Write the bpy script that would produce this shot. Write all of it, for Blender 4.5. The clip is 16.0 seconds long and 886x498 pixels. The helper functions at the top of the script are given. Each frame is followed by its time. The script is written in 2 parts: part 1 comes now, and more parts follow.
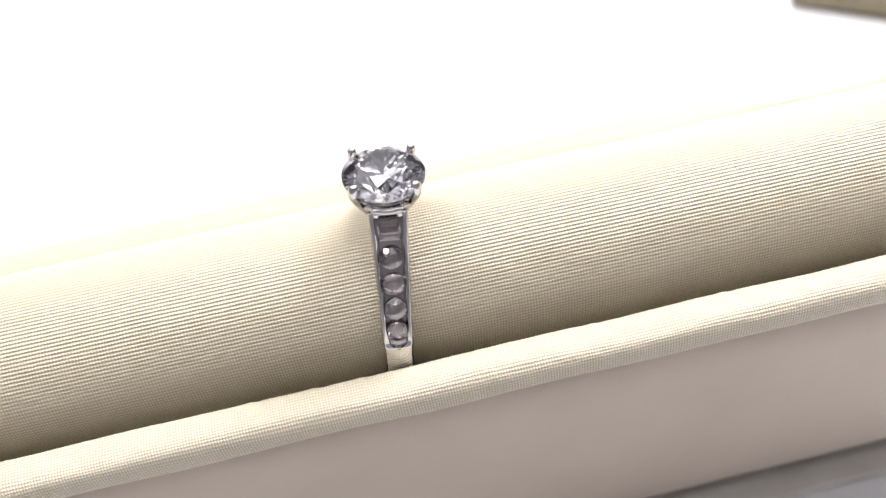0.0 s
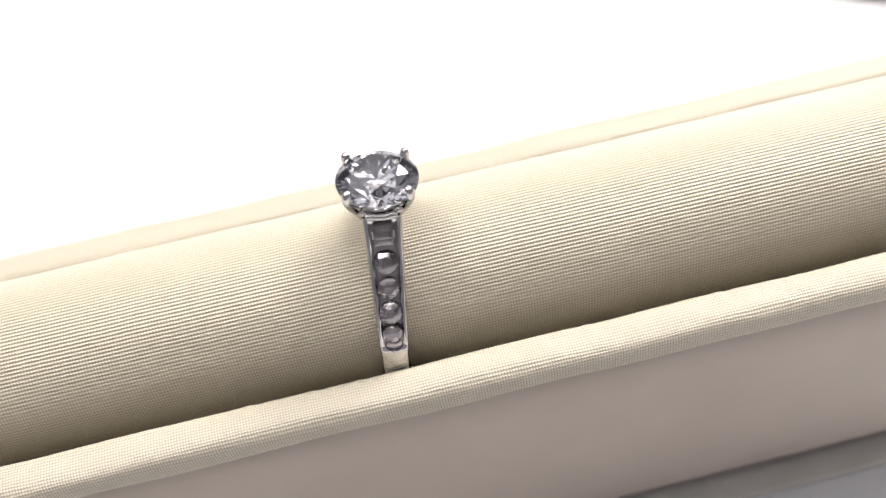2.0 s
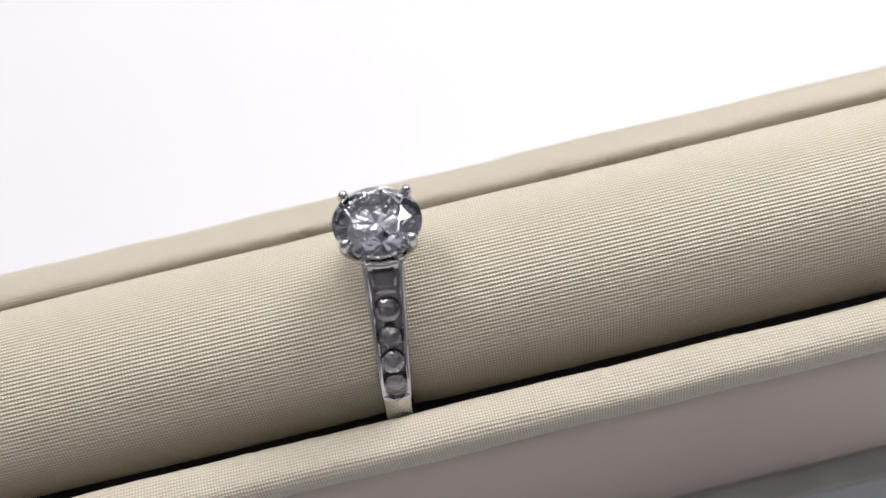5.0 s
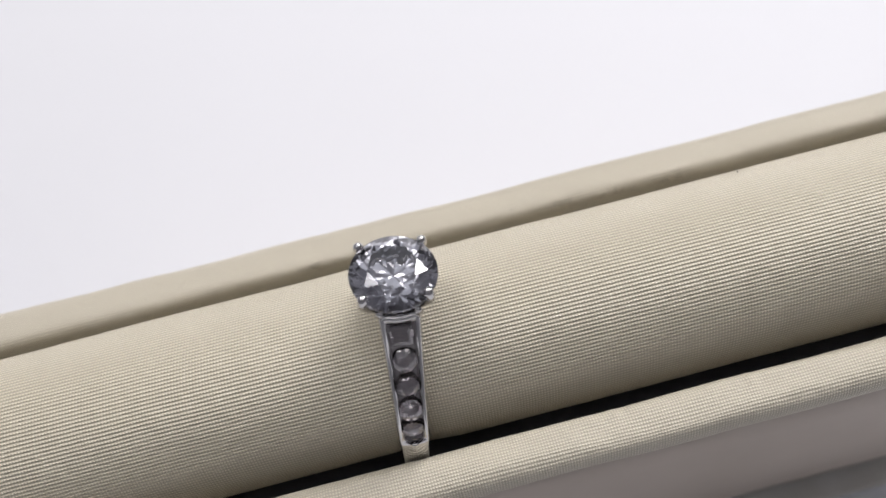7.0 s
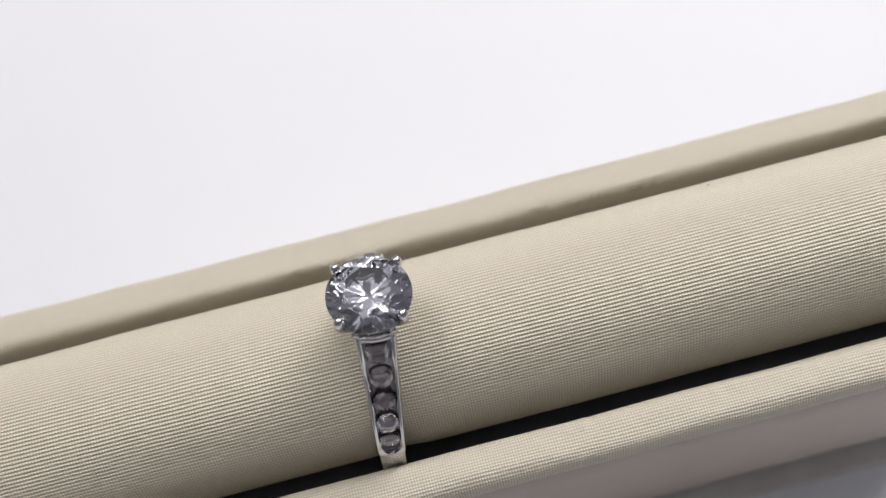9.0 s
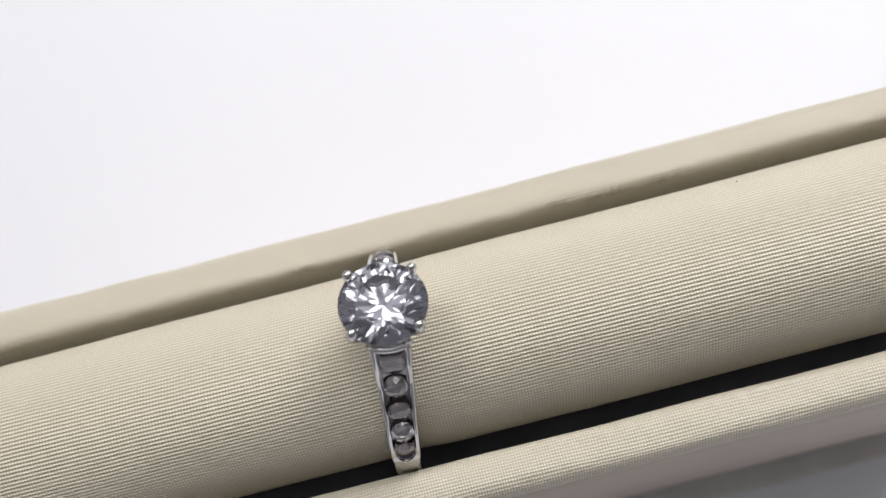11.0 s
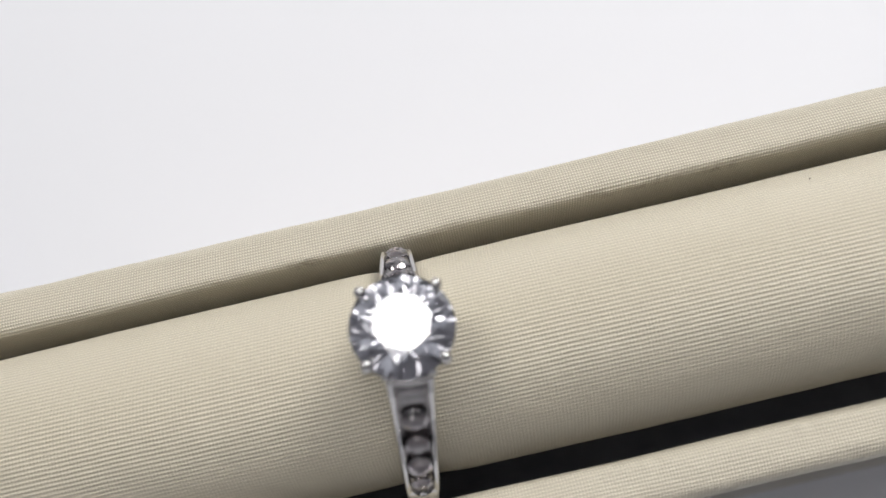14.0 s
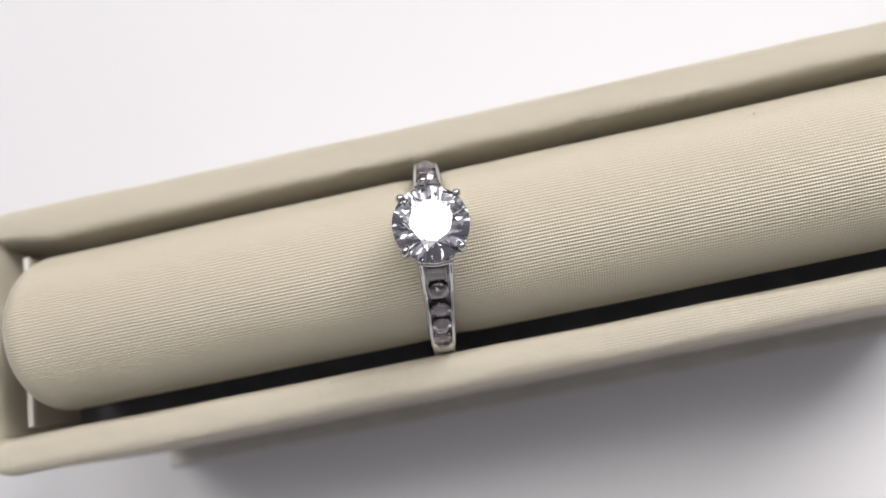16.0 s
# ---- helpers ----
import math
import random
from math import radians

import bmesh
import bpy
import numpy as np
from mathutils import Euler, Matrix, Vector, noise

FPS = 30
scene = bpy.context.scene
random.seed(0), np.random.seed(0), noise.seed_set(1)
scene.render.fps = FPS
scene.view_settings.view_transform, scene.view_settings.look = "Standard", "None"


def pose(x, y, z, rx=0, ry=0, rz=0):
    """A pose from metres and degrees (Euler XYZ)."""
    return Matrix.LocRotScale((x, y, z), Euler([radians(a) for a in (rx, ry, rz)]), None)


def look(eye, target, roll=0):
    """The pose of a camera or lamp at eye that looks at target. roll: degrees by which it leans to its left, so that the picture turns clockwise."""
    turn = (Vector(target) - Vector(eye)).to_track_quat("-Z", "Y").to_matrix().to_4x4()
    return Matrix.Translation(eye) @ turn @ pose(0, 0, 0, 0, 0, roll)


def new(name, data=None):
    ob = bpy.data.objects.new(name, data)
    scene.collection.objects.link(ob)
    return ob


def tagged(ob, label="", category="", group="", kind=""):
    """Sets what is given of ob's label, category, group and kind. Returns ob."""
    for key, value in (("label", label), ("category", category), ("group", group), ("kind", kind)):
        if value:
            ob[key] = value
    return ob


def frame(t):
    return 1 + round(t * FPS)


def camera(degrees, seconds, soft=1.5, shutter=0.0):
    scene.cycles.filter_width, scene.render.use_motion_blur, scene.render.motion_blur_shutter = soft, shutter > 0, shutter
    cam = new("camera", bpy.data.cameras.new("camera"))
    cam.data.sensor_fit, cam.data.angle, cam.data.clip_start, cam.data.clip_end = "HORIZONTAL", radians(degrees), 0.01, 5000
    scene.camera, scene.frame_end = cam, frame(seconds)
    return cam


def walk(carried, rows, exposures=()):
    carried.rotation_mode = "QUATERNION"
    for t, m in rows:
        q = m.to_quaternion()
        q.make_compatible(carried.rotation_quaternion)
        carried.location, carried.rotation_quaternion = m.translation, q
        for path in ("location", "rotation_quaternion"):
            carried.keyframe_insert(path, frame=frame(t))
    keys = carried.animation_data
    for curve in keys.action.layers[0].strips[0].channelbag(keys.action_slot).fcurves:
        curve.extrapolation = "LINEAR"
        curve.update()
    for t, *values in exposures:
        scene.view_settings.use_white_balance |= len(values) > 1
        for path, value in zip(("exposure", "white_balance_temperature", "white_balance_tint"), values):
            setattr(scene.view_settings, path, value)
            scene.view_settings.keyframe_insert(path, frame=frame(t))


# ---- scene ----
cam = camera(66.0, 16.0, soft=1.5)
# a close-up lens: shallow but fixed depth of field
cam.data.dof.use_dof = True
cam.data.dof.focus_distance = 0.0545
cam.data.dof.aperture_fstop = 22.0
ROWS = [
    (0, 0.00062, -0.04120, 0.08320, 42.70, 6.67, -11.19),
    (0.5, 0.00126, -0.04043, 0.08335, 42.40, 6.79, -11.35),
    (1, 0.00149, -0.04089, 0.08330, 41.59, 6.94, -11.33),
    (1.5, 0.00159, -0.04072, 0.08376, 41.73, 6.99, -11.55),
    (2, 0.00205, -0.04038, 0.08443, 41.19, 7.56, -11.17),
    (2.5, 0.00232, -0.03899, 0.08543, 40.64, 7.91, -10.85),
    (3, 0.00238, -0.03845, 0.08519, 40.02, 7.54, -11.12),
    (3.5, 0.00297, -0.03696, 0.08657, 39.48, 7.51, -11.26),
    (4, 0.00382, -0.03535, 0.08630, 37.99, 7.98, -11.00),
    (6.5, 0.00298, -0.02831, 0.08915, 34.70, 7.12, -12.30),
    (7, 0.00302, -0.02744, 0.09037, 33.78, 7.33, -12.55),
    (7.5, 0.00398, -0.02654, 0.09152, 32.93, 6.86, -12.72),
    (8, 0.00494, -0.02651, 0.09265, 31.73, 6.76, -12.80),
    (8.5, 0.00547, -0.02576, 0.09361, 31.11, 7.07, -12.70),
    (9, 0.00563, -0.02487, 0.09377, 30.41, 7.00, -12.88),
    (11.5, 0.00579, -0.01926, 0.09365, 25.66, 7.33, -12.46),
    (12, 0.00527, -0.01828, 0.09271, 24.45, 7.03, -12.43),
    (12.5, 0.00533, -0.01765, 0.09270, 23.29, 6.78, -12.47),
    (13, 0.00560, -0.01542, 0.09111, 22.45, 6.19, -12.40),
    (13.5, 0.00484, -0.01336, 0.09047, 22.28, 6.37, -12.08),
    (14, 0.00414, -0.01210, 0.08878, 21.69, 5.95, -12.04),
    (14.5, 0.00406, -0.01189, 0.08932, 19.19, 6.48, -11.52),
    (15, 0.00434, -0.01343, 0.09463, 16.86, 7.37, -11.10),
    (15.5, 0.00444, -0.01435, 0.09902, 15.09, 7.71, -10.69),
    (16, 0.00497, -0.01609, 0.10337, 13.05, 7.18, -10.45),
]
EXPOSURES = [(0.0, -0.57, 6650, 13), (1.5, -0.77, 6650, 13), (2.5, -0.88, 6650, 13), (4.0, -1.21, 6450, 13), (7.0, -1.64, 6300, 13), (9.0, -1.62, 6350, 13),
             (11.5, -1.53, 6350, 11), (12.5, -1.58, 6350, 11), (13.5, -1.63, 6350, 10), (14.5, -1.66, 6350, 10), (15.0, -1.60, 6400, 11), (16.0, -1.55, 6500, 12)]
walk(cam, [(t, pose(x, y, z, rx, ry, rz)) for t, x, y, z, rx, ry, rz in ROWS], EXPOSURES)

# ---------------------------------------------------------------- light
MM = 0.001
TABLE = 49.5          # the stone's prong plane stands this many mm above the table

world = bpy.data.worlds.new("world")
scene.world = world
world.use_nodes = True
world.node_tree.nodes["Background"].inputs[0].default_value = (0.83, 0.845, 0.91, 1)
world.node_tree.nodes["Background"].inputs[1].default_value = 0.40


def area_lamp(name, at, aim, sx, sy, watts, colour):
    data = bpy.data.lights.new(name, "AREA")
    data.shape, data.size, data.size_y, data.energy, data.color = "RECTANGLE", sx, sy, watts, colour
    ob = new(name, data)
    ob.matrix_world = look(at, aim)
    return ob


# a bright panel a little behind the ring, a softer light beside it, and added unseen fill lamps
area_lamp("panel_light", (0.20, 0.375, 1.40), (0, 0, 0.05), 0.40, 0.16, 7.0, (1.0, 0.96, 0.92))
# no lamp is known here: added to brighten the right end of the roller
area_lamp("right_fill_lamp", (0.42, 0.36, 0.50), (0, 0, 0.04), 0.33, 0.24, 12.5, (1.0, 0.97, 0.94))
area_lamp("side_light", (-0.38, 0.42, 1.12), (0, 0, 0.05), 0.28, 0.28, 13.0, (1.0, 0.95, 0.88))
# unseen glowing area overhead, added to lift the stone's dark facets
area_lamp("overhead_fill", (0.0, 1.15, 1.85), (0, 1.15, 0), 4.4, 3.3, 50.0, (0.96, 0.97, 1.0))
# small unseen lamps, added for sparkle in the stone
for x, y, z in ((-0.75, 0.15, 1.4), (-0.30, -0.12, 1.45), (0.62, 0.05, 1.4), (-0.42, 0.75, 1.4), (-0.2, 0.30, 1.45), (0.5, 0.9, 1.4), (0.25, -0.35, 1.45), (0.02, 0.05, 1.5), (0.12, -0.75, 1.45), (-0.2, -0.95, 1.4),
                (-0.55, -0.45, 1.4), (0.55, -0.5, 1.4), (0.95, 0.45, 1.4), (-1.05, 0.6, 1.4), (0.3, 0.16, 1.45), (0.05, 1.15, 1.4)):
    area_lamp("sparkle_lamp", (x, y + 0.15, z), (0, 0, 0.05), 0.17, 0.17, 0.95 if y > 0 else 0.45, (1.0, 0.95, 0.92))


# ---------------------------------------------------------------- materials
class Nodes:
    """A small helper to write node trees."""

    def __init__(self, name):
        self.mat = bpy.data.materials.new(name)
        self.mat.use_nodes = True
        self.tree = self.mat.node_tree
        self.shader = self.tree.nodes["Principled BSDF"]

    def add(self, kind, **values):
        n = self.tree.nodes.new(kind)
        for key, value in values.items():
            setattr(n, key, value)
        return n

    def link(self, a, b):
        self.tree.links.new(a, b)

    def put(self, socket, value):
        if isinstance(value, bpy.types.NodeSocket):
            self.link(value, socket)
        else:
            socket.default_value = value

    def math(self, op, a, b=0.0, clamp=False):
        n = self.add("ShaderNodeMath", operation=op, use_clamp=clamp)
        self.put(n.inputs[0], a)
        self.put(n.inputs[1], b)
        return n.outputs[0]

    def noise(self, vector, scale, detail=3.0, rough=0.55):
        n = self.add("ShaderNodeTexNoise")
        self.link(vector, n.inputs["Vector"])
        n.inputs["Scale"].default_value = scale
        n.inputs["Detail"].default_value = detail
        n.inputs["Roughness"].default_value = rough
        return n.outputs["Fac"]

    def ramp(self, fac, lo, hi, a=(0, 0, 0, 1), b=(1, 1, 1, 1)):
        n = self.add("ShaderNodeValToRGB")
        self.link(fac, n.inputs[0])
        n.color_ramp.elements[0].position, n.color_ramp.elements[0].color = lo, a
        n.color_ramp.elements[1].position, n.color_ramp.elements[1].color = hi, b
        return n.outputs[0]

    def mix(self, fac, a, b, blend="MIX"):
        n = self.add("ShaderNodeMix", data_type="RGBA", blend_type=blend)
        self.put(n.inputs["Factor"], fac)
        self.put(n.inputs[6], a)
        self.put(n.inputs[7], b)
        return n.outputs[2]

    def bump(self, height, distance, strength=1.0, normal=None):
        n = self.add("ShaderNodeBump")
        n.inputs["Strength"].default_value = strength
        n.inputs["Distance"].default_value = distance
        self.link(height, n.inputs["Height"])
        if normal is not None:
            self.link(normal, n.inputs["Normal"])
        return n.outputs[0]


WORN_V = 6.85          # outline length at the inner edge of the rim


def satin_weave(name, colour, groove_tone, rib=0.30, dot=0.245, depth=0.00008, worn=False, cross=0.60):
    """Ribbed satin: ribs along u, yarn crossings along v; the UV map is in millimetres."""
    k = Nodes(name)
    uv = k.add("ShaderNodeTexCoord").outputs["UV"]
    ob = k.add("ShaderNodeTexCoord").outputs["Object"]
    wob = k.add("ShaderNodeVectorMath", operation="ADD")
    drift = k.add("ShaderNodeTexNoise")
    k.link(uv, drift.inputs["Vector"])
    drift.inputs["Scale"].default_value = 0.22
    drift.inputs["Detail"].default_value = 3.0
    sc = k.add("ShaderNodeVectorMath", operation="SCALE")
    k.link(drift.outputs["Color"], sc.inputs[0])
    sc.inputs["Scale"].default_value = 0.09
    k.link(uv, wob.inputs[0])
    k.link(sc.outputs[0], wob.inputs[1])
    sep = k.add("ShaderNodeSeparateXYZ")
    k.link(wob.outputs[0], sep.inputs[0])
    u, v = sep.outputs[0], sep.outputs[1]
    ribs = k.math("SINE", k.math("MULTIPLY", v, 2 * math.pi / rib))
    dots = k.math("SINE", k.math("MULTIPLY", u, 2 * math.pi / dot))
    ribs01 = k.math("MULTIPLY_ADD", ribs, 0.5)
    ribs01.node.inputs[2].default_value = 0.5
    dots01 = k.math("MULTIPLY_ADD", dots, 0.5)
    dots01.node.inputs[2].default_value = 0.5
    weave = k.math("ADD", k.math("MULTIPLY", ribs01, 1.12 - cross), k.math("MULTIPLY", k.math("MULTIPLY", ribs01, dots01), cross))
    stain = k.noise(uv, 0.10, 4.0)
    fibre = k.noise(uv, 9.0, 2.0)
    # shade in the gaps and glints on the yarns are mixed into the colour
    base = k.mix(k.math("MULTIPLY", weave, 0.85, True), groove_tone, colour)
    base = k.mix(k.math("MULTIPLY", k.ramp(stain, 0.45, 0.75), 0.16), base, (0.52, 0.47, 0.36, 1))
    base = k.mix(k.math("MULTIPLY", fibre, 0.14), base, (0.90, 0.87, 0.80, 1))
    if worn:
        # grubby marks along the inner edge of the rim
        band = k.math("LESS_THAN", k.math("ABSOLUTE", k.math("SUBTRACT", v, WORN_V)), 0.55)
        spots = k.ramp(k.noise(uv, 1.3, 4.0, 0.7), 0.42, 0.58)
        place = k.add("ShaderNodeSeparateXYZ")
        k.link(ob, place.inputs[0])
        spread = k.math("GREATER_THAN", place.outputs[1], 0.005)
        near = 0.0
        for c, w in ((0.0268, 0.0025), (0.0215, 0.0030), (0.0165, 0.0022), (-0.0083, 0.0020)):
            near = k.math("MAXIMUM", near, k.math("SUBTRACT", 1.0, k.math("DIVIDE", k.math("ABSOLUTE", k.math("SUBTRACT", place.outputs[0], c)), w)))
        spread = k.math("MULTIPLY", spread, near)
        marks = k.math("MULTIPLY", k.math("MULTIPLY", band, spots), k.math("MULTIPLY", spread, 0.5, True))
        base = k.mix(marks, base, (0.20, 0.17, 0.12, 1))
    k.link(base, k.shader.inputs["Base Color"])
    k.shader.inputs["Roughness"].default_value = 0.32 if not worn else 0.40
    k.shader.inputs["Specular IOR Level"].default_value = 0.50 if not worn else 0.32
    k.shader.inputs["Sheen Weight"].default_value = 0.08
    k.shader.inputs["Sheen Roughness"].default_value = 0.4
    k.shader.inputs["Sheen Tint"].default_value = (1.0, 0.96, 0.88, 1)
    folds = k.bump(k.noise(uv, 0.35, 3.0), 0.00025, 0.6)
    k.link(k.bump(weave, depth, 1.0, folds), k.shader.inputs["Normal"])
    return k.mat


def white_metal(name, rough=0.03, colour=(0.60, 0.59, 0.585, 1)):
    k = Nodes(name)
    ob = k.add("ShaderNodeTexCoord").outputs["Object"]
    k.shader.inputs["Metallic"].default_value = 1.0
    k.link(k.mix(k.math("MULTIPLY", k.noise(ob, 900.0, 3.0), 0.25), colour, (0.50, 0.50, 0.50, 1)), k.shader.inputs["Base Color"])
    r = k.math("MULTIPLY_ADD", k.noise(ob, 2500.0, 4.0), 0.05)
    r.node.inputs[2].default_value = rough
    k.link(r, k.shader.inputs["Roughness"])
    k.link(k.bump(k.noise(ob, 500.0, 2.0), 0.00003, 0.5), k.shader.inputs["Normal"])
    return k.mat


def gem(name, ior, colour, haze=0.0):
    k = Nodes(name)
    glass = k.add("ShaderNodeBsdfGlass")
    glass.inputs["Color"].default_value = colour
    glass.inputs["Roughness"].default_value = haze
    glass.inputs["IOR"].default_value = ior
    k.link(glass.outputs[0], k.tree.nodes["Material Output"].inputs["Surface"])
    return k.mat


def matte(name, colour, other, scale=60.0, rough=0.6, relief=0.0):
    k = Nodes(name)
    ob = k.add("ShaderNodeTexCoord").outputs["Object"]
    mixed = k.mix(k.ramp(k.noise(ob, scale, 5.0), 0.3, 0.7), colour, other)
    k.link(k.mix(k.math("MULTIPLY", k.noise(ob, scale * 23, 3.0), 0.15), mixed, other), k.shader.inputs["Base Color"])
    k.shader.inputs["Roughness"].default_value = rough
    if relief:
        k.link(k.bump(k.noise(ob, scale * 40, 3.0), relief, 0.7), k.shader.inputs["Normal"])
    return k.mat


M_SATIN = satin_weave("cream_ribbed_satin", (0.745, 0.685, 0.53, 1), (0.415, 0.373, 0.28, 1))
M_RIM = satin_weave("cream_satin_rim", (0.74, 0.69, 0.555, 1), (0.425, 0.388, 0.304, 1), 0.26, 0.23, 0.00006, True, 0.95)
M_METAL = white_metal("polished_white_gold")
# darker copy of the ring's metal, with the recess's shade put into the colour
M_RECESS_METAL = white_metal("shade_toned_metal", 0.16, (0.27, 0.25, 0.25, 1))
M_STONE = gem("clear_brilliant", 2.35, (0.985, 0.985, 1.0, 1), 0.004)
M_SMALL = gem("small_clear_stone", 2.35, (0.98, 0.96, 0.97, 1))
M_PANEL = matte("matte_taupe", (0.50, 0.435, 0.375, 1), (0.455, 0.395, 0.335, 1), 70.0, 0.6, 0.00002)
M_CHARCOAL = matte("matte_charcoal", (0.115, 0.112, 0.125, 1), (0.085, 0.082, 0.094, 1), 300.0, 0.95, 0.0001)
M_CARD = matte("pale_card", (0.62, 0.60, 0.56, 1), (0.54, 0.52, 0.47, 1), 200.0, 0.7, 0.00003)
M_TABLE = matte("white_laminate", (0.675, 0.683, 0.708, 1), (0.65, 0.658, 0.683, 1), 6.0, 0.8, 0.00001)
M_WALL = matte("white_wall_paint", (0.74, 0.74, 0.77, 1), (0.70, 0.70, 0.73, 1), 2.0, 0.8)
M_FLOOR = matte("grey_floor", (0.36, 0.35, 0.36, 1), (0.30, 0.29, 0.30, 1), 3.0, 0.7)
M_PAD = matte("olive_beige_leatherette", (0.30, 0.27, 0.18, 1), (0.23, 0.20, 0.13, 1), 90.0, 0.55, 0.0001)
M_LINT = matte("dark_lint", (0.06, 0.05, 0.04, 1), (0.10, 0.08, 0.05, 1), 800.0, 0.9)


# ---------------------------------------------------------------- mesh helpers (in millimetres)
def link_mesh(name, bm, material, parent=None, label="", smooth=False):
    bm.transform(Matrix.Scale(MM, 4))
    bm.normal_update()
    data = bpy.data.meshes.new(name)
    bm.to_mesh(data)
    bm.free()
    data.materials.append(material)
    for poly in data.polygons:
        poly.use_smooth = smooth
    ob = new(name, data)
    if parent is not None:
        ob.parent = parent
    if label:
        ob["label"] = label
    return ob


def part(name, bm, material, parent, label="", smooth=False):
    return link_mesh(name, bm, material, parent, label, smooth)


def grid_mesh(rows, closed_u=False, closed_v=False, uvs=None):
    """A bmesh from rows of points; rows[i][j], with an optional UV for each."""
    bm = bmesh.new()
    layer = bm.loops.layers.uv.new("UVMap") if uvs else None
    verts = [[bm.verts.new(p) for p in row] for row in rows]
    nu, nv = len(rows), len(rows[0])
    for i in range(nu if closed_u else nu - 1):
        for j in range(nv if closed_v else nv - 1):
            i2, j2 = (i + 1) % nu, (j + 1) % nv
            f = bm.faces.new((verts[i][j], verts[i2][j], verts[i2][j2], verts[i][j2]))
            if layer:
                for loop, (a, b) in zip(f.loops, ((i, j), (i + 1, j), (i + 1, j + 1), (i, j + 1))):
                    loop[layer].uv = uvs(a, b)
    return bm


def cap(bm, loop):
    return bm.faces.new(loop)


def box_bm(x0, x1, y0, y1, z0, z1, bevel=0.0, segments=2):
    bm = bmesh.new()
    bmesh.ops.create_cube(bm, size=1)
    for v in bm.verts:
        v.co = Vector((x0 if v.co.x < 0 else x1, y0 if v.co.y < 0 else y1, z0 if v.co.z < 0 else z1))
    if bevel:
        bmesh.ops.bevel(bm, geom=bm.edges[:], offset=bevel, segments=segments, affect="EDGES", profile=0.5)
    return bm


# ---------------------------------------------------------------- the counter and the room
def counter():
    top = link_mesh("counter_top", box_bm(-420, 420, -300, 420, -28, 0, 2.5, 3), M_TABLE)
    tagged(top, "white laminate counter top under the ring tray", "counter", kind="structure")
    body = link_mesh("counter_body", box_bm(-400, 400, -270, 400, -920, -28, 2.0, 2), M_TABLE)
    tagged(body, "plain white counter body under the counter top", "counter", kind="structure")


def room():
    """Plain walls, floor and ceiling that close the place."""
    x0, x1, y0, y1, z0, z1, d = -2500, 2500, -2000, 3000, -920, 2000, 100
    for name, box, material, words in (
            ("floor", (x0 - d, x1 + d, y0 - d, y1 + d, z0 - d, z0), M_FLOOR, "plain grey floor of the room"),
            ("ceiling", (x0 - d, x1 + d, y0 - d, y1 + d, z1, z1 + d), M_WALL, "plain white ceiling of the room"),
            ("wall_north", (x0 - d, x1 + d, y1, y1 + d, z0, z1), M_WALL, "plain white wall of the room"),
            ("wall_south", (x0 - d, x1 + d, y0 - d, y0, z0, z1), M_WALL, "plain white wall of the room"),
            ("wall_west", (x0 - d, x0, y0, y1, z0, z1), M_WALL, "plain white wall of the room"),
            ("wall_east", (x1, x1 + d, y0, y1, z0, z1), M_WALL, "plain white wall of the room")):
        tagged(link_mesh(name, box_bm(*box), material), words, name.split("_")[0], kind="structure")


counter()
room()

# ---------------------------------------------------------------- the ring tray
X0, X1 = -51.2, 62.0                    # outer ends
YF, YB, RIM = -11.478, 13.322, 1.856    # middle lines of the long walls, half their thickness
ZRIM = TABLE - 13.752                   # centre of the rounded top
YO, ZO, RO = 0.349, TABLE - 13.597, 8.198  # the padded roller


def rounded_loop(offset, steps_long=420, steps_short=40, corner=6):
    """Points and outline lengths of a rounded rectangle at an offset from the wall's middle line."""
    end = 1.3
    x0, x1, y0, y1 = X0 + end - offset * end / RIM, X1 - end + offset * end / RIM, YF - offset, YB + offset
    r = max(0.5, 1.6 + offset)
    pts = []

    def straight(ax, ay, bx, by, n):
        for i in range(n):
            s = i / n
            pts.append((ax + (bx - ax) * s, ay + (by - ay) * s))

    def turn(cx, cy, a0):
        for i in range(corner):
            a = radians(a0 + 90 * i / corner)
            pts.append((cx + r * math.cos(a), cy + r * math.sin(a)))

    straight(x0 + r, y0, x1 - r, y0, steps_long)
    turn(x1 - r, y0 + r, -90)
    straight(x1, y0 + r, x1, y1 - r, steps_short)
    turn(x1 - r, y1 - r, 0)
    straight(x1 - r, y1, x0 + r, y1, steps_long)
    turn(x0 + r, y1 - r, 90)
    straight(x0, y1 - r, x0, y0 + r, steps_short)
    turn(x0 + r, y0 + r, 180)
    return pts


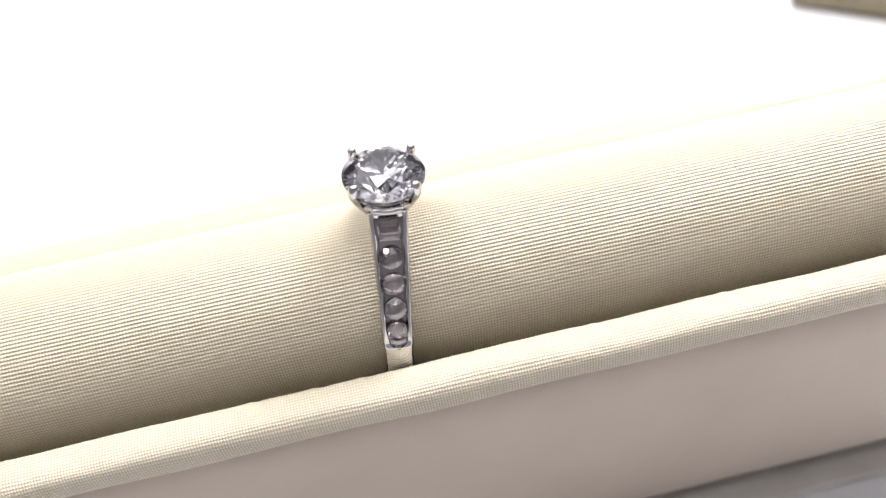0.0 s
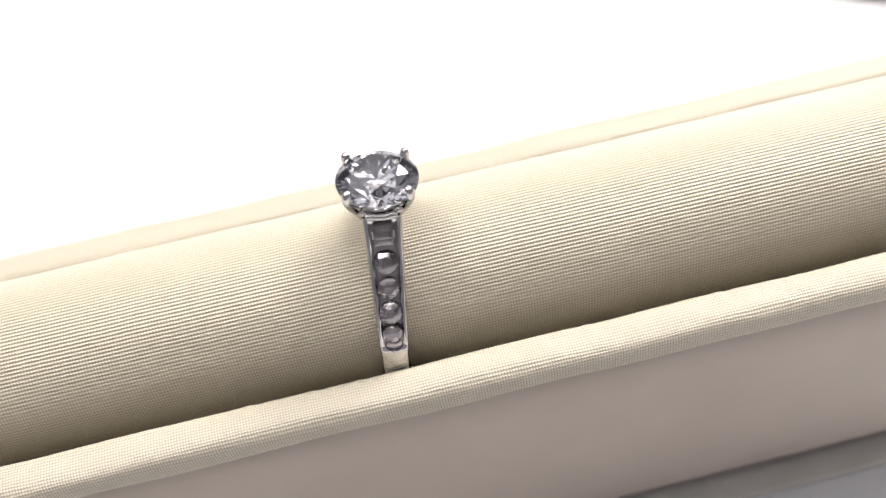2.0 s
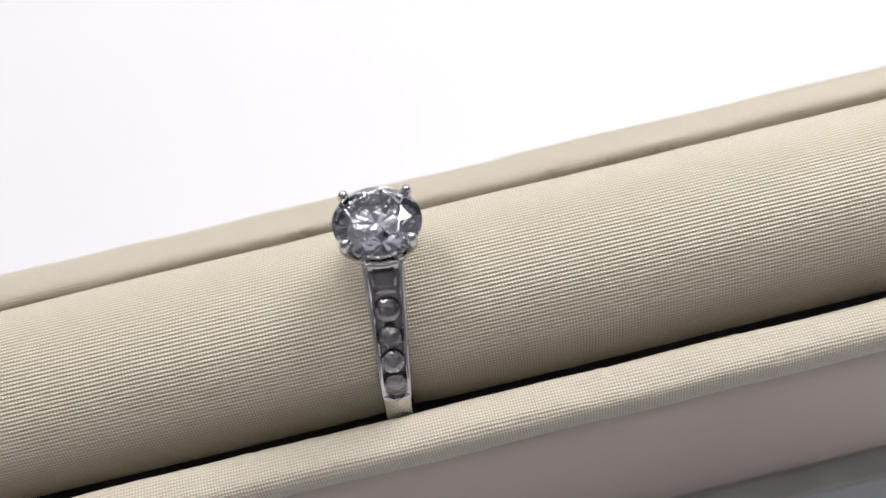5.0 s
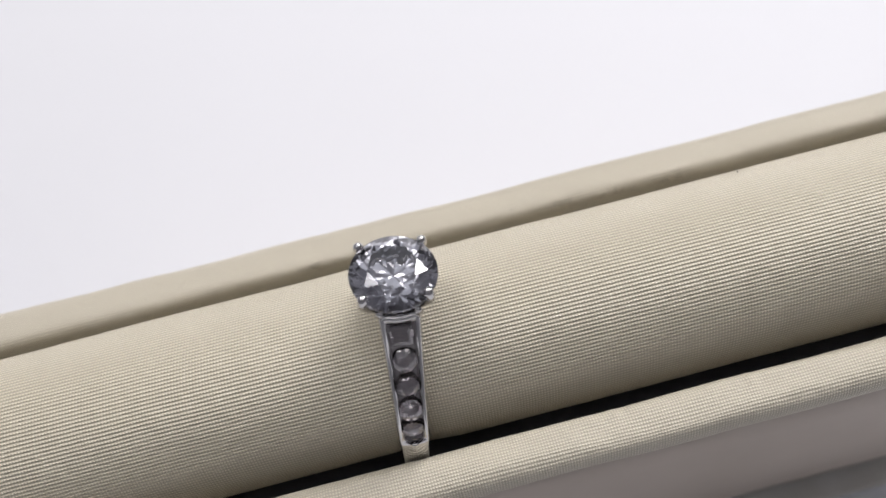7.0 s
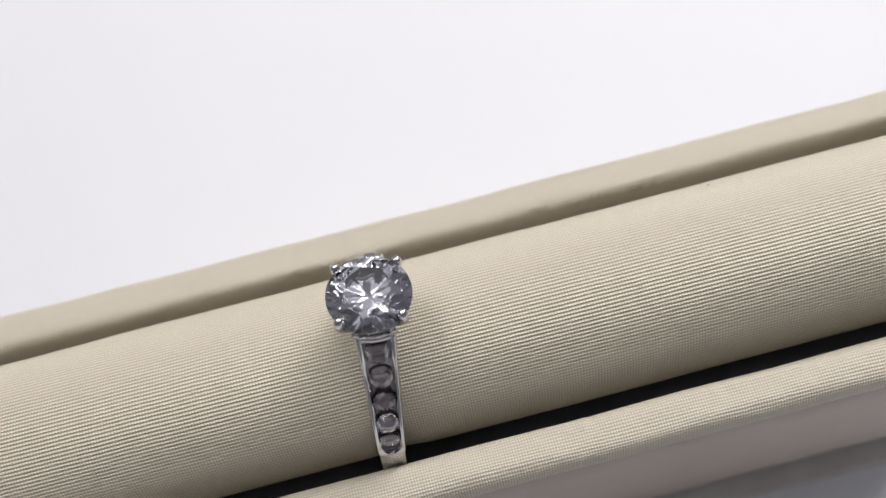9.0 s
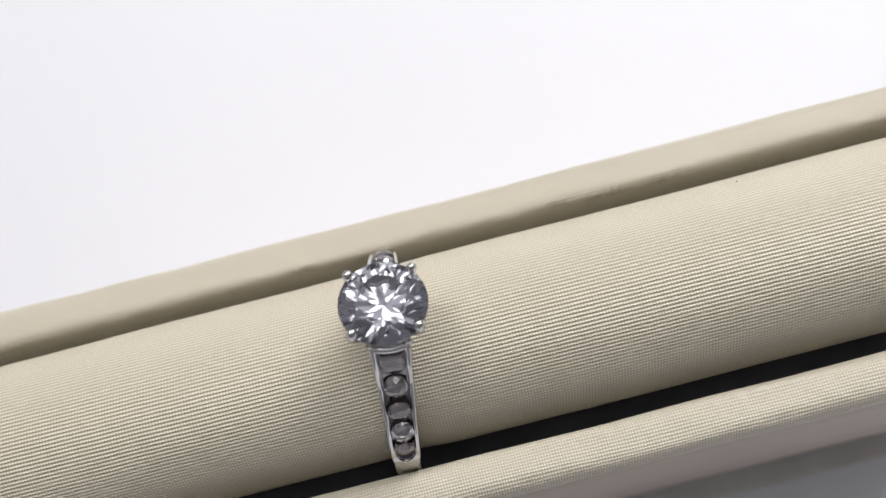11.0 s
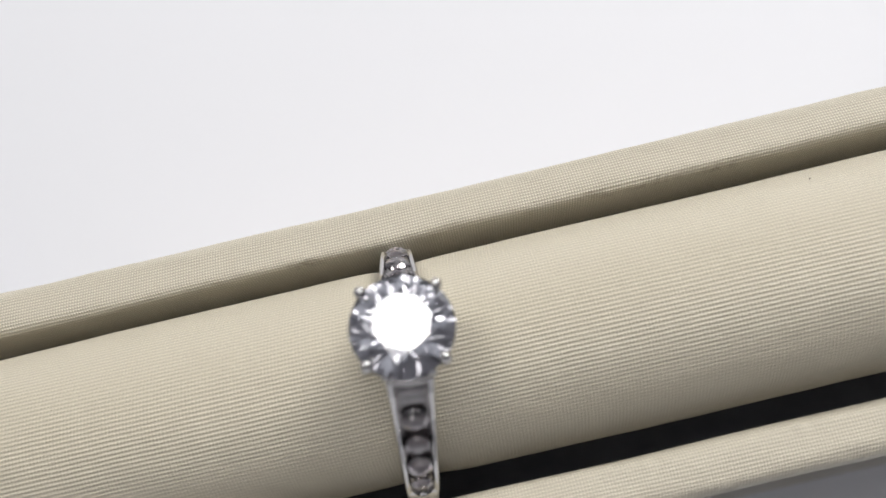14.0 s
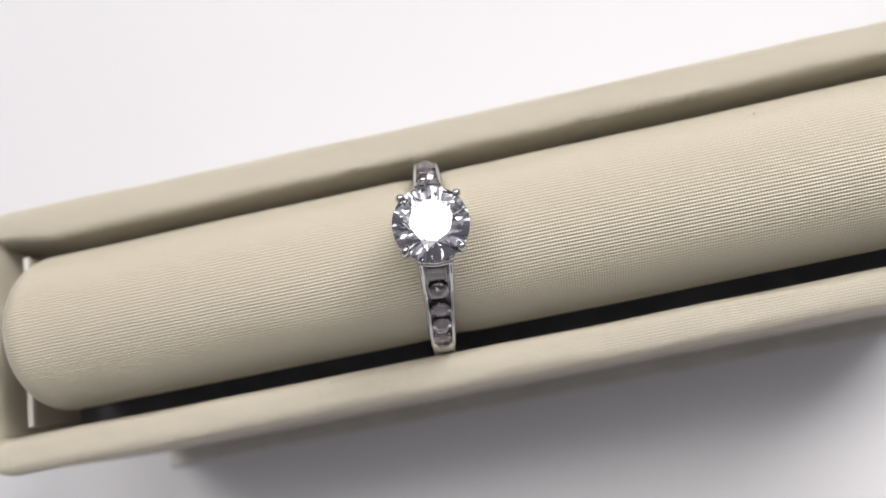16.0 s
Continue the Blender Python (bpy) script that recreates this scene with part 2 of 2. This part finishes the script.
def ring_tray():
    tray = new("ring_tray")
    tagged(tray, "long narrow cream satin ring tray on a white counter", "ring tray")
    # cross-section of the padded wall: up the outside, over the top, down the inside
    panel = [(RIM - 2.2, 4.6), (RIM - 0.75, 4.5), (RIM - 0.55, 5.0), (RIM - 0.5, 8.0), (RIM - 0.38, 20.0), (RIM - 0.30, ZRIM - 6), (RIM - 0.28, ZRIM - 0.5), (RIM - 0.7, ZRIM - 0.2)]
    rows = [[(x, y - (0.55 * min(1.0, max(0.0, (x + 46) / 40)) if y > YB - RIM else 0.0), z) for x, y in rounded_loop(off)] for off, z in panel]
    bm = grid_mesh(rows, closed_v=True)
    bmesh.ops.reverse_faces(bm, faces=bm.faces[:])
    # the outer face is coloured darker than the satin rim and has no weave
    part("outer_panel", bm, M_PANEL, tray, "smooth taupe grey outer panel", True)
    profile = [(RIM - 0.6, ZRIM - 0.75), (RIM - 0.22, ZRIM - 0.62), (RIM - 0.06, ZRIM - 0.35)]
    for i in range(21):
        a = math.pi * i / 20
        c, s = math.cos(a), math.sin(a)
        # a slightly squared crown
        e = 0.72 if c > 0 else 0.58
        profile.append((RIM * math.copysign(abs(c) ** e, c), ZRIM - 0.08 + RIM * s ** e))
    profile += [(-RIM, ZRIM - 2.5), (-RIM, ZRIM - 6), (-RIM, ZRIM - 12)]
    lengths = [0.0]
    for (a, b), (c, d) in zip(profile, profile[1:]):
        lengths.append(lengths[-1] + math.hypot(c - a, d - b))
    rows, along, extra = [], None, []
    for k, (off, z) in enumerate(profile):
        row = []
        extra.append([])
        for x, y in rounded_loop(off):
            n1 = noise.noise(Vector((x * 0.11, y * 0.11, k * 0.25)))
            n2 = noise.noise(Vector((x * 0.55 + 9, y * 0.5, k * 0.5)))
            top = max(0.0, min(1.0, (z - ZRIM + 3) / 3))
            dz = top * (0.14 * n1 + 0.05 * n2)
            if 14 <= k <= 20 and y < 0:
                # small puckers where the cloth is turned in over the front edge
                dz += sum(0.09 * math.exp(-((x - c) / 0.35) ** 2) - 0.07 * math.exp(-((x - c - 0.8) / 0.4) ** 2) for c in (-14.6, -9.4, -5.5, 13.7, 24.8))
            if 3 <= k <= 20:
                # gathered cloth at the corner
                dz += 0.35 * max(0.0, 1 - math.hypot(x - X0 - 1.5, y - YF) / 3.4) * noise.noise(Vector((x * 2.2, y * 1.1, k * 0.1)))
            # the back wall is thinner towards the middle and the far end
            slim = 0.55 * min(1.0, max(0.0, (x + 46) / 40)) * max(0.0, off / RIM) if y > YB - RIM else 0.0
            if y > YB - RIM - 0.01 and off < 0:
                # and its inner edge stands nearer to the roller
                slim = 0.85 * min(1.0, max(0.0, (x - X0 - 4) / 5), max(0.0, (X1 - 4 - x) / 5)) * min(1.0, -1.6 * off / RIM)
            extra[-1].append(slim if off < 0 else 0.0)
            row.append((x, y + top * 0.10 * n1 - slim, z + dz))
        rows.append(row)
    base = rounded_loop(0.0)
    along = [0.0]
    for a, b in zip(base, base[1:] + base[:1]):
        along.append(along[-1] + math.hypot(b[0] - a[0], b[1] - a[1]))
    bm = grid_mesh(rows, closed_v=True, uvs=lambda i, j: (along[j], lengths[i] + extra[i][j % len(base)]))
    bmesh.ops.reverse_faces(bm, faces=bm.faces[:])
    part("wall", bm, M_RIM, tray, "cream satin covered wall with a padded rim", True)
    # added foot; its charcoal colour stands for the contact shadow below the panel
    part("foot", box_bm(X0 + 2.4, X1 - 2.4, YF - RIM + 2.4, YB + RIM - 3.2, 0.8, 5.2, 0.25), M_CHARCOAL, tray, "added recessed foot, coloured dark like the contact shadow")
    part("base_board", box_bm(X0 + 0.8, X1 - 0.8, YF - RIM - 1.7, YB + RIM + 0.6, 0, 1.1, 0.3, 3), M_CARD, tray, "pale card base board under the tray")
    # even charcoal floor of the well, which the roller rests on
    part("lining", box_bm(X0 + 2.4, X1 - 2.4, YF + RIM - 0.2, YB - RIM + 0.2, ZRIM - 12.5, ZO - RO, 0.0), M_CHARCOAL, tray, "charcoal lining at the bottom of the well")
    return tray


def roller():
    """The padded roller: a long cover and two domed ends, with a soft, slightly uneven wrap."""
    top = new("padded_roller")
    tagged(top, "cream ribbed satin padded roller lying in the tray", "ring roller")
    m, dome = 72, 4.5
    xa, xb = -45.5, X1 - 5.0

    def row_at(x):
        end = min(x - xa, xb - x)
        k = 1.0 if end >= dome else max(0.02, (1 - (1 - end / dome) ** 2.4) ** 0.5)
        row = []
        for j in range(m):
            a = 2 * math.pi * j / m + math.pi
            wob = 0.10 * noise.noise(Vector((x * 0.06, math.cos(a) * 1.2, math.sin(a) * 1.2)))
            wob += 0.025 * noise.noise(Vector((x * 0.35, math.cos(a) * 3, math.sin(a) * 3 + 4)))
            # the band presses into the padding
            press = 0.22 * math.exp(-((x + 1.2) / 1.7) ** 2)
            r = (RO + wob - press) * k
            row.append((x, YO - r * math.sin(a), ZO + r * math.cos(a)))
        return row

    def piece(name, xs, closed, label):
        bm = grid_mesh([row_at(x) for x in xs], closed_v=True,
                       uvs=lambda i, j: (xs[i] + 0.03 * RO * 2 * math.pi * j / m, RO * 2 * math.pi * j / m))
        bm.verts.ensure_lookup_table()
        n = len(xs) - 1
        if closed < 0:
            cap(bm, [bm.verts[j] for j in range(m)])
        if closed > 0:
            cap(bm, [bm.verts[n * m + j] for j in range(m)])
        bmesh.ops.recalc_face_normals(bm, faces=bm.faces[:])
        part(name, bm, M_SATIN, top, label, True)

    ends = [dome * (1 - math.cos(math.pi / 2 * i / 24)) for i in range(25)]
    piece("cover", [xa + dome + (xb - xa - 2 * dome) * i / 220 for i in range(221)], 0, "cream ribbed satin cover")
    piece("end_cap", [xa + e for e in ends], -1, "rounded satin end")
    piece("end_cap", [xb - e for e in reversed(ends)], 1, "rounded satin end")


ring_tray()
roller()
for side in (-46.6, X1 - 4.4):
    card = link_mesh("end_card", box_bm(side, side + 0.6, YF + RIM + 0.9, YB - RIM - 1.7, ZO - RO, ZRIM - 0.3, 0.2), M_PANEL)
    tagged(card, "taupe card end piece with a pale edge standing beside the roller", "card", group="end cards of the tray")
    part("edge_strip", box_bm(side - 0.03, side + 0.63, YF + RIM + 0.9, YB - RIM - 1.7, ZRIM - 0.3, ZRIM + 0.2, 0.15), M_CARD, card, "pale card edge")

# ---------------------------------------------------------------- the ring
RING_POSE = Matrix.Translation((0, 0, TABLE * MM)) @ Matrix.Rotation(-0.079, 4, "Z") @ Matrix.Rotation(0.119, 4, "Y")
ZC, RI = -14.1, 8.15                    # centre of the band below the prongs, inner radius
# outer radius of the band by the angle from the top: tall shoulders that fall to a plain shank
SHOULDER = ((0, 10.6), (11.6, 10.9), (12.6, 12.35), (13.4, 12.72), (14.4, 12.70), (16, 12.45), (20, 11.85), (24, 11.22), (28, 10.72), (34, 10.32), (42, 10.12), (55, 10.0), (70, 9.9), (90, 9.75), (180, 9.6))


def ease(table, x):
    for (a, u), (b, v) in zip(table, table[1:]):
        if x <= b:
            return u + (v - u) * (x - a) / (b - a)
    return table[-1][1]


def outer(th):
    th = abs(th)
    if th < 15:
        return ease(SHOULDER, th)
    return sum(ease(SHOULDER, th + d) for d in (-1.5, -0.75, 0, 0.75, 1.5)) / 5


def half_width(th):
    """Half the band's width at an angle from the top."""
    return ease(((0, 1.45), (11, 1.52), (14, 1.56), (20, 1.48), (45, 1.30), (70, 1.20), (180, 1.18)), abs(th))


def half_recess(th):
    """Half the width of the dark recess between the bright rails; its lower end is rounded."""
    w = half_width(th) - 0.43
    left = CH1 - abs(th)
    return w * math.sqrt(max(0.05, 1 - (1 - left / 4.5) ** 2)) if left < 4.5 else w


def half_channel(th):
    return ease(((0, 0.92), (15, 0.92), (45, 0.80), (64, 0.74), (68.5, 0.66), (71, 0.3), (180, 0.3)), abs(th))


def on_ring(th, r, x=0.0):
    a = radians(th)
    return (x + 0.08, -r * math.sin(a), ZC + r * math.cos(a))


CH0, CH1 = 14.6, 70.6                    # the stone channels run between these angles


def surface_frame(th):
    """A point on the band's outer face, with the way along it and out of it, as a matrix."""
    p0, p1, p = (Vector(on_ring(th + d, outer(th + d))) for d in (-0.6, 0.6, 0.0))
    t = (p0 - p1).normalized()
    n = Vector((1, 0, 0)).cross(t).normalized()
    m = Matrix((Vector((1, 0, 0)), t, n)).transposed().to_4x4()
    m.translation = p
    return m


def band(ring):
    """The shank: rounded sides, with a recessed channel on both shoulders."""
    angles = [-180 + 4 * i for i in range(25)] + [-80 + 0.4 * i for i in range(401)] + [84 + 4 * i for i in range(24)]
    rows = []
    for th in angles:
        w, ro = half_width(th), outer(th)
        t = abs(th)
        depth = 0.0
        if CH0 < t < CH1:
            depth = 0.62 * min(1.0, (t - CH0) / 0.8, (CH1 - t) / 0.8)
        inner = half_recess(th)
        e = max(0.0, min(1.0, (t - CH1 + 2.0) / 6.0))          # the plain shank is domed
        d1, d2, d3 = 0.10 * e, 0.22 * e, 0.42 * e
        slope = 0.02 + 0.22 * min(1.0, max(0.0, (t - CH0) / 1.5), max(0.0, (CH1 - t) / 3.0)) if CH0 < t < CH1 else 0.02
        sec = [(-w + 0.25, RI), (-w, RI + 0.25), (-w, ro - 0.34 - d3), (-w + 0.05, ro - 0.17 - d3), (-w + 0.13, ro - 0.04 - d2), (-w + 0.22, ro - d1), (-inner, ro - slope), (-inner + 0.03, ro - max(depth, slope)),
               (inner - 0.03, ro - max(depth, slope)), (inner, ro - slope), (w - 0.22, ro - d1), (w - 0.13, ro - 0.04 - d2), (w - 0.05, ro - 0.17 - d3), (w, ro - 0.34 - d3), (w, RI + 0.25), (w - 0.25, RI)]
        rows.append([on_ring(th, r, x) for x, r in sec])
    n = len(rows[0])
    bm = grid_mesh(rows, closed_u=True, closed_v=True)
    bmesh.ops.recalc_face_normals(bm, faces=bm.faces[:])
    ob = part("band", bm, M_METAL, ring, "polished white metal band with tall tapered shoulders", True)
    sharp = ob.data.attributes.new("sharp_edge", "BOOLEAN", "EDGE")
    for e in ob.data.edges:
        a, b = (v % n for v in e.vertices)
        ia, ib = (v // n for v in e.vertices)
        if a == b and a in (6, 7, 8, 9):
            sharp.data[e.index].value = True
        if ia == ib and 11 < abs(angles[ia]) < 13:
            sharp.data[e.index].value = True
    return ob


def channel_lining(ring, side):
    """The floor and walls of one stone channel; its shade and dark reflections are in their colour."""
    rows = []
    for i in range(90):
        th = CH0 + 0.5 + (CH1 - CH0 - 1.0) * i / 89
        ro, rec = outer(th), half_recess(th) - 0.01
        inner = min(half_channel(th), rec - 0.06)
        d = 0.30 + 0.28 * max(0.0, min(1.0, (i - 4) / 3.0, (86 - i) / 3.0))
        sec = [(-rec, ro - 0.26), (-inner - 0.02, ro - 0.28), (-inner + 0.03, ro - d), (inner - 0.03, ro - d), (inner + 0.02, ro - 0.28), (rec, ro - 0.26)]
        rows.append([on_ring(th * side, r, x) for x, r in sec])
    part("channel_lining", grid_mesh(rows), M_RECESS_METAL, ring, "metal lining of the stone channel, coloured dark for its shade")


def brilliant(radius, table=0.56, crown=34.0, pavilion=41.0, girdle=0.035):
    """A round brilliant cut as a faceted solid, its girdle in the plane z = 0."""
    tc, tp = math.tan(radians(crown)), math.tan(radians(pavilion))
    c = math.cos(radians(22.5))
    pts = []
    for k in range(8):
        a, b = radians(45 * k), radians(45 * k + 22.5)
        rt, rs, rp = table, 0.77, 0.24
        pts.append((rt * math.cos(a), rt * math.sin(a), (1 - rt) * tc + girdle))
        pts.append((rs * math.cos(b), rs * math.sin(b), (1 - rs * c) * tc + girdle))
        pts.append((rp * math.cos(b), rp * math.sin(b), -(1 - rp * c) * tp - girdle))
    for k in range(32):
        a = radians(11.25 * k)
        pts.append((math.cos(a), math.sin(a), girdle))
        pts.append((math.cos(a), math.sin(a), -girdle))
    pts.append((0, 0, -tp - girdle))
    bm = bmesh.new()
    for p in pts:
        bm.verts.new(Vector(p) * radius)
    bmesh.ops.convex_hull(bm, input=bm.verts[:])
    bmesh.ops.dissolve_limit(bm, angle_limit=radians(0.6), verts=bm.verts[:], edges=bm.edges[:])
    bmesh.ops.recalc_face_normals(bm, faces=bm.faces[:])
    return bm


def tube(points, radii, sides=14, dome=True):
    """A round wire through the points, with domed top."""
    rows = []
    pts = [Vector(p) for p in points]
    if dome:
        d = (pts[-1] - pts[-2]).normalized()
        r = radii[-1]
        tip, pts, radii = pts[-1], pts[:], list(radii)
        for k in (0.5, 0.8, 0.95, 0.995):
            pts.append(tip + d * r * k)
            radii.append(r * math.sqrt(1 - k * k))
    for i, p in enumerate(pts):
        d = (pts[min(i + 1, len(pts) - 1)] - pts[max(i - 1, 0)]).normalized()
        x = d.orthogonal().normalized() if abs(d.z) < 0.2 else Vector((0, 1, 0)).cross(d).normalized()
        y = d.cross(x)
        rows.append([p + radii[i] * (math.cos(2 * math.pi * j / sides) * x + math.sin(2 * math.pi * j / sides) * y) for j in range(sides)])
    bm = grid_mesh(rows, closed_v=True)
    bm.verts.ensure_lookup_table()
    n = len(bm.verts)
    cap(bm, [bm.verts[j] for j in range(sides)])
    cap(bm, [bm.verts[n - sides + j] for j in reversed(range(sides))])
    bmesh.ops.recalc_face_normals(bm, faces=bm.faces[:])
    return bm


STONE_R, STONE_Z = 3.28, -0.55


def head(ring):
    """The four-prong basket and the centre stone."""
    bm = brilliant(STONE_R)
    bm.transform(Matrix.Translation((0, 0, STONE_Z)) @ Matrix.Rotation(radians(10), 4, "Z"))
    part("centre_stone", bm, M_STONE, ring, "large clear round brilliant cut stone")
    for sx in (-1, 1):
        for sy in (-1, 1):
            path = [(sx * 0.95, sy * 0.95, -4.2), (sx * 1.55, sy * 1.55, -2.7), (sx * 2.2, sy * 2.2, -1.2), (sx * 2.42, sy * 2.42, -0.55), (sx * 2.41, sy * 2.38, -0.25), (sx * 2.36, sy * 2.30, -0.10), (sx * 2.34, sy * 2.27, 0.0)]
            part("prong", tube(path, [0.38, 0.38, 0.36, 0.34, 0.37, 0.40, 0.39]), M_METAL, ring, "rounded white metal prong", True)
    # a bright rounded lip closes each channel under the stone
    for side in (1, -1):
        path = [on_ring(side * (14.3 - 2.4 * abs(k / 6) ** 2.4), outer(14.3) + 0.17 + 0.10 * abs(k / 6) ** 2.4, 1.60 * k / 6) for k in range(-6, 7)]
        part("lip", tube(path, [0.32] * 13, 12, False), M_METAL, ring, "bright rounded lip above the channel", True)
    # the cup under the stone
    rows = []
    for i in range(64):
        a = 2 * math.pi * i / 64
        sec = [(1.70, -3.9), (2.15, -2.9), (2.66, -1.9), (2.90, -1.40), (2.90, -1.22), (2.80, -1.20), (2.58, -1.6), (1.95, -2.9), (1.5, -3.9)]
        rows.append([(r * math.cos(a), r * math.sin(a), z) for r, z in sec])
    part("cup", grid_mesh(rows, True, True), M_METAL, ring, "flared white metal cup under the stone", True)


def channel_stones(ring):
    for side in (1, -1):
        channel_lining(ring, side)
        for k, th in enumerate((19.4, 28.6, 39.9, 50.8, 61.2)):
            w = half_channel(th)
            m = surface_frame(th * side) @ Matrix.Translation((0, 0, -0.14)) @ Matrix.Rotation(radians((4, -8, 9, -6, 8)[k]), 4, "X") @ Matrix.Rotation(radians(37 * k), 4, "Z")
            if k == 0:
                bm = bmesh.new()
                for half, z in ((0.52, 0.16), (0.86, 0.03), (0.88, -0.03), (0.5, -0.35), (0.12, -0.5)):
                    for cx, cy in ((-1, -1), (1, -1), (1, 1), (-1, 1)):
                        bm.verts.new((cx * half * w, cy * half, z))
                bmesh.ops.convex_hull(bm, input=bm.verts[:])
                name, label = "square_stone", "square cut clear stone set in the channel"
            else:
                bm = brilliant((0.90, 0.88, 0.85, 0.79)[k - 1], (0.45, 0.50, 0.43, 0.48)[k - 1], (33, 36, 32, 35)[k - 1], (43, 40, 42, 39)[k - 1])
                name, label = "channel_stone", "small round clear stone set in the channel"
            bm.transform(m)
            part(name, bm, M_SMALL, ring, label)


ring = new("ring")
tagged(ring, "white gold solitaire ring with small stones set in its shoulders", "ring")
band(ring)
head(ring)
channel_stones(ring)
ring.matrix_world = RING_POSE

# ---------------------------------------------------------------- small things
bm = box_bm(0, 160, 0, 120, 0, 5, 1.5, 3)
pad = link_mesh("leatherette_pad", bm, M_PAD, smooth=False)
pad.matrix_world = pose(0.0945, 0.0855, 0.0, 0, 0, -42)
tagged(pad, "olive beige leatherette pad lying on the counter", "pad")


def lint(at, size, stretch, turn):
    bm = bmesh.new()
    bmesh.ops.create_icosphere(bm, subdivisions=2, radius=size)
    for v in bm.verts:
        v.co += 0.35 * size * noise.noise_vector(v.co * 2.3 / size)
        v.co.x *= stretch
    bm.transform(Matrix.Translation(at) @ Matrix.Rotation(radians(turn), 4, "Z"))
    return bm


def on_roller(x, degrees, lift=0.02):
    a = radians(degrees)
    return (x, YO - (RO + lift) * math.sin(a), ZO + (RO + lift) * math.cos(a))


for at, size, stretch, turn, label in ((on_roller(30.5, -43), 0.055, 1.3, 20, "dark speck of lint on the satin roller"),
                                       ((11.4, 11.2, ZRIM + RIM - 0.02), 0.05, 1.0, 0, "dark speck of lint on the rim of the tray")):
    tagged(link_mesh("lint_speck", lint(at, size, stretch, turn), M_LINT, smooth=True), label, "lint", group="lint specks")
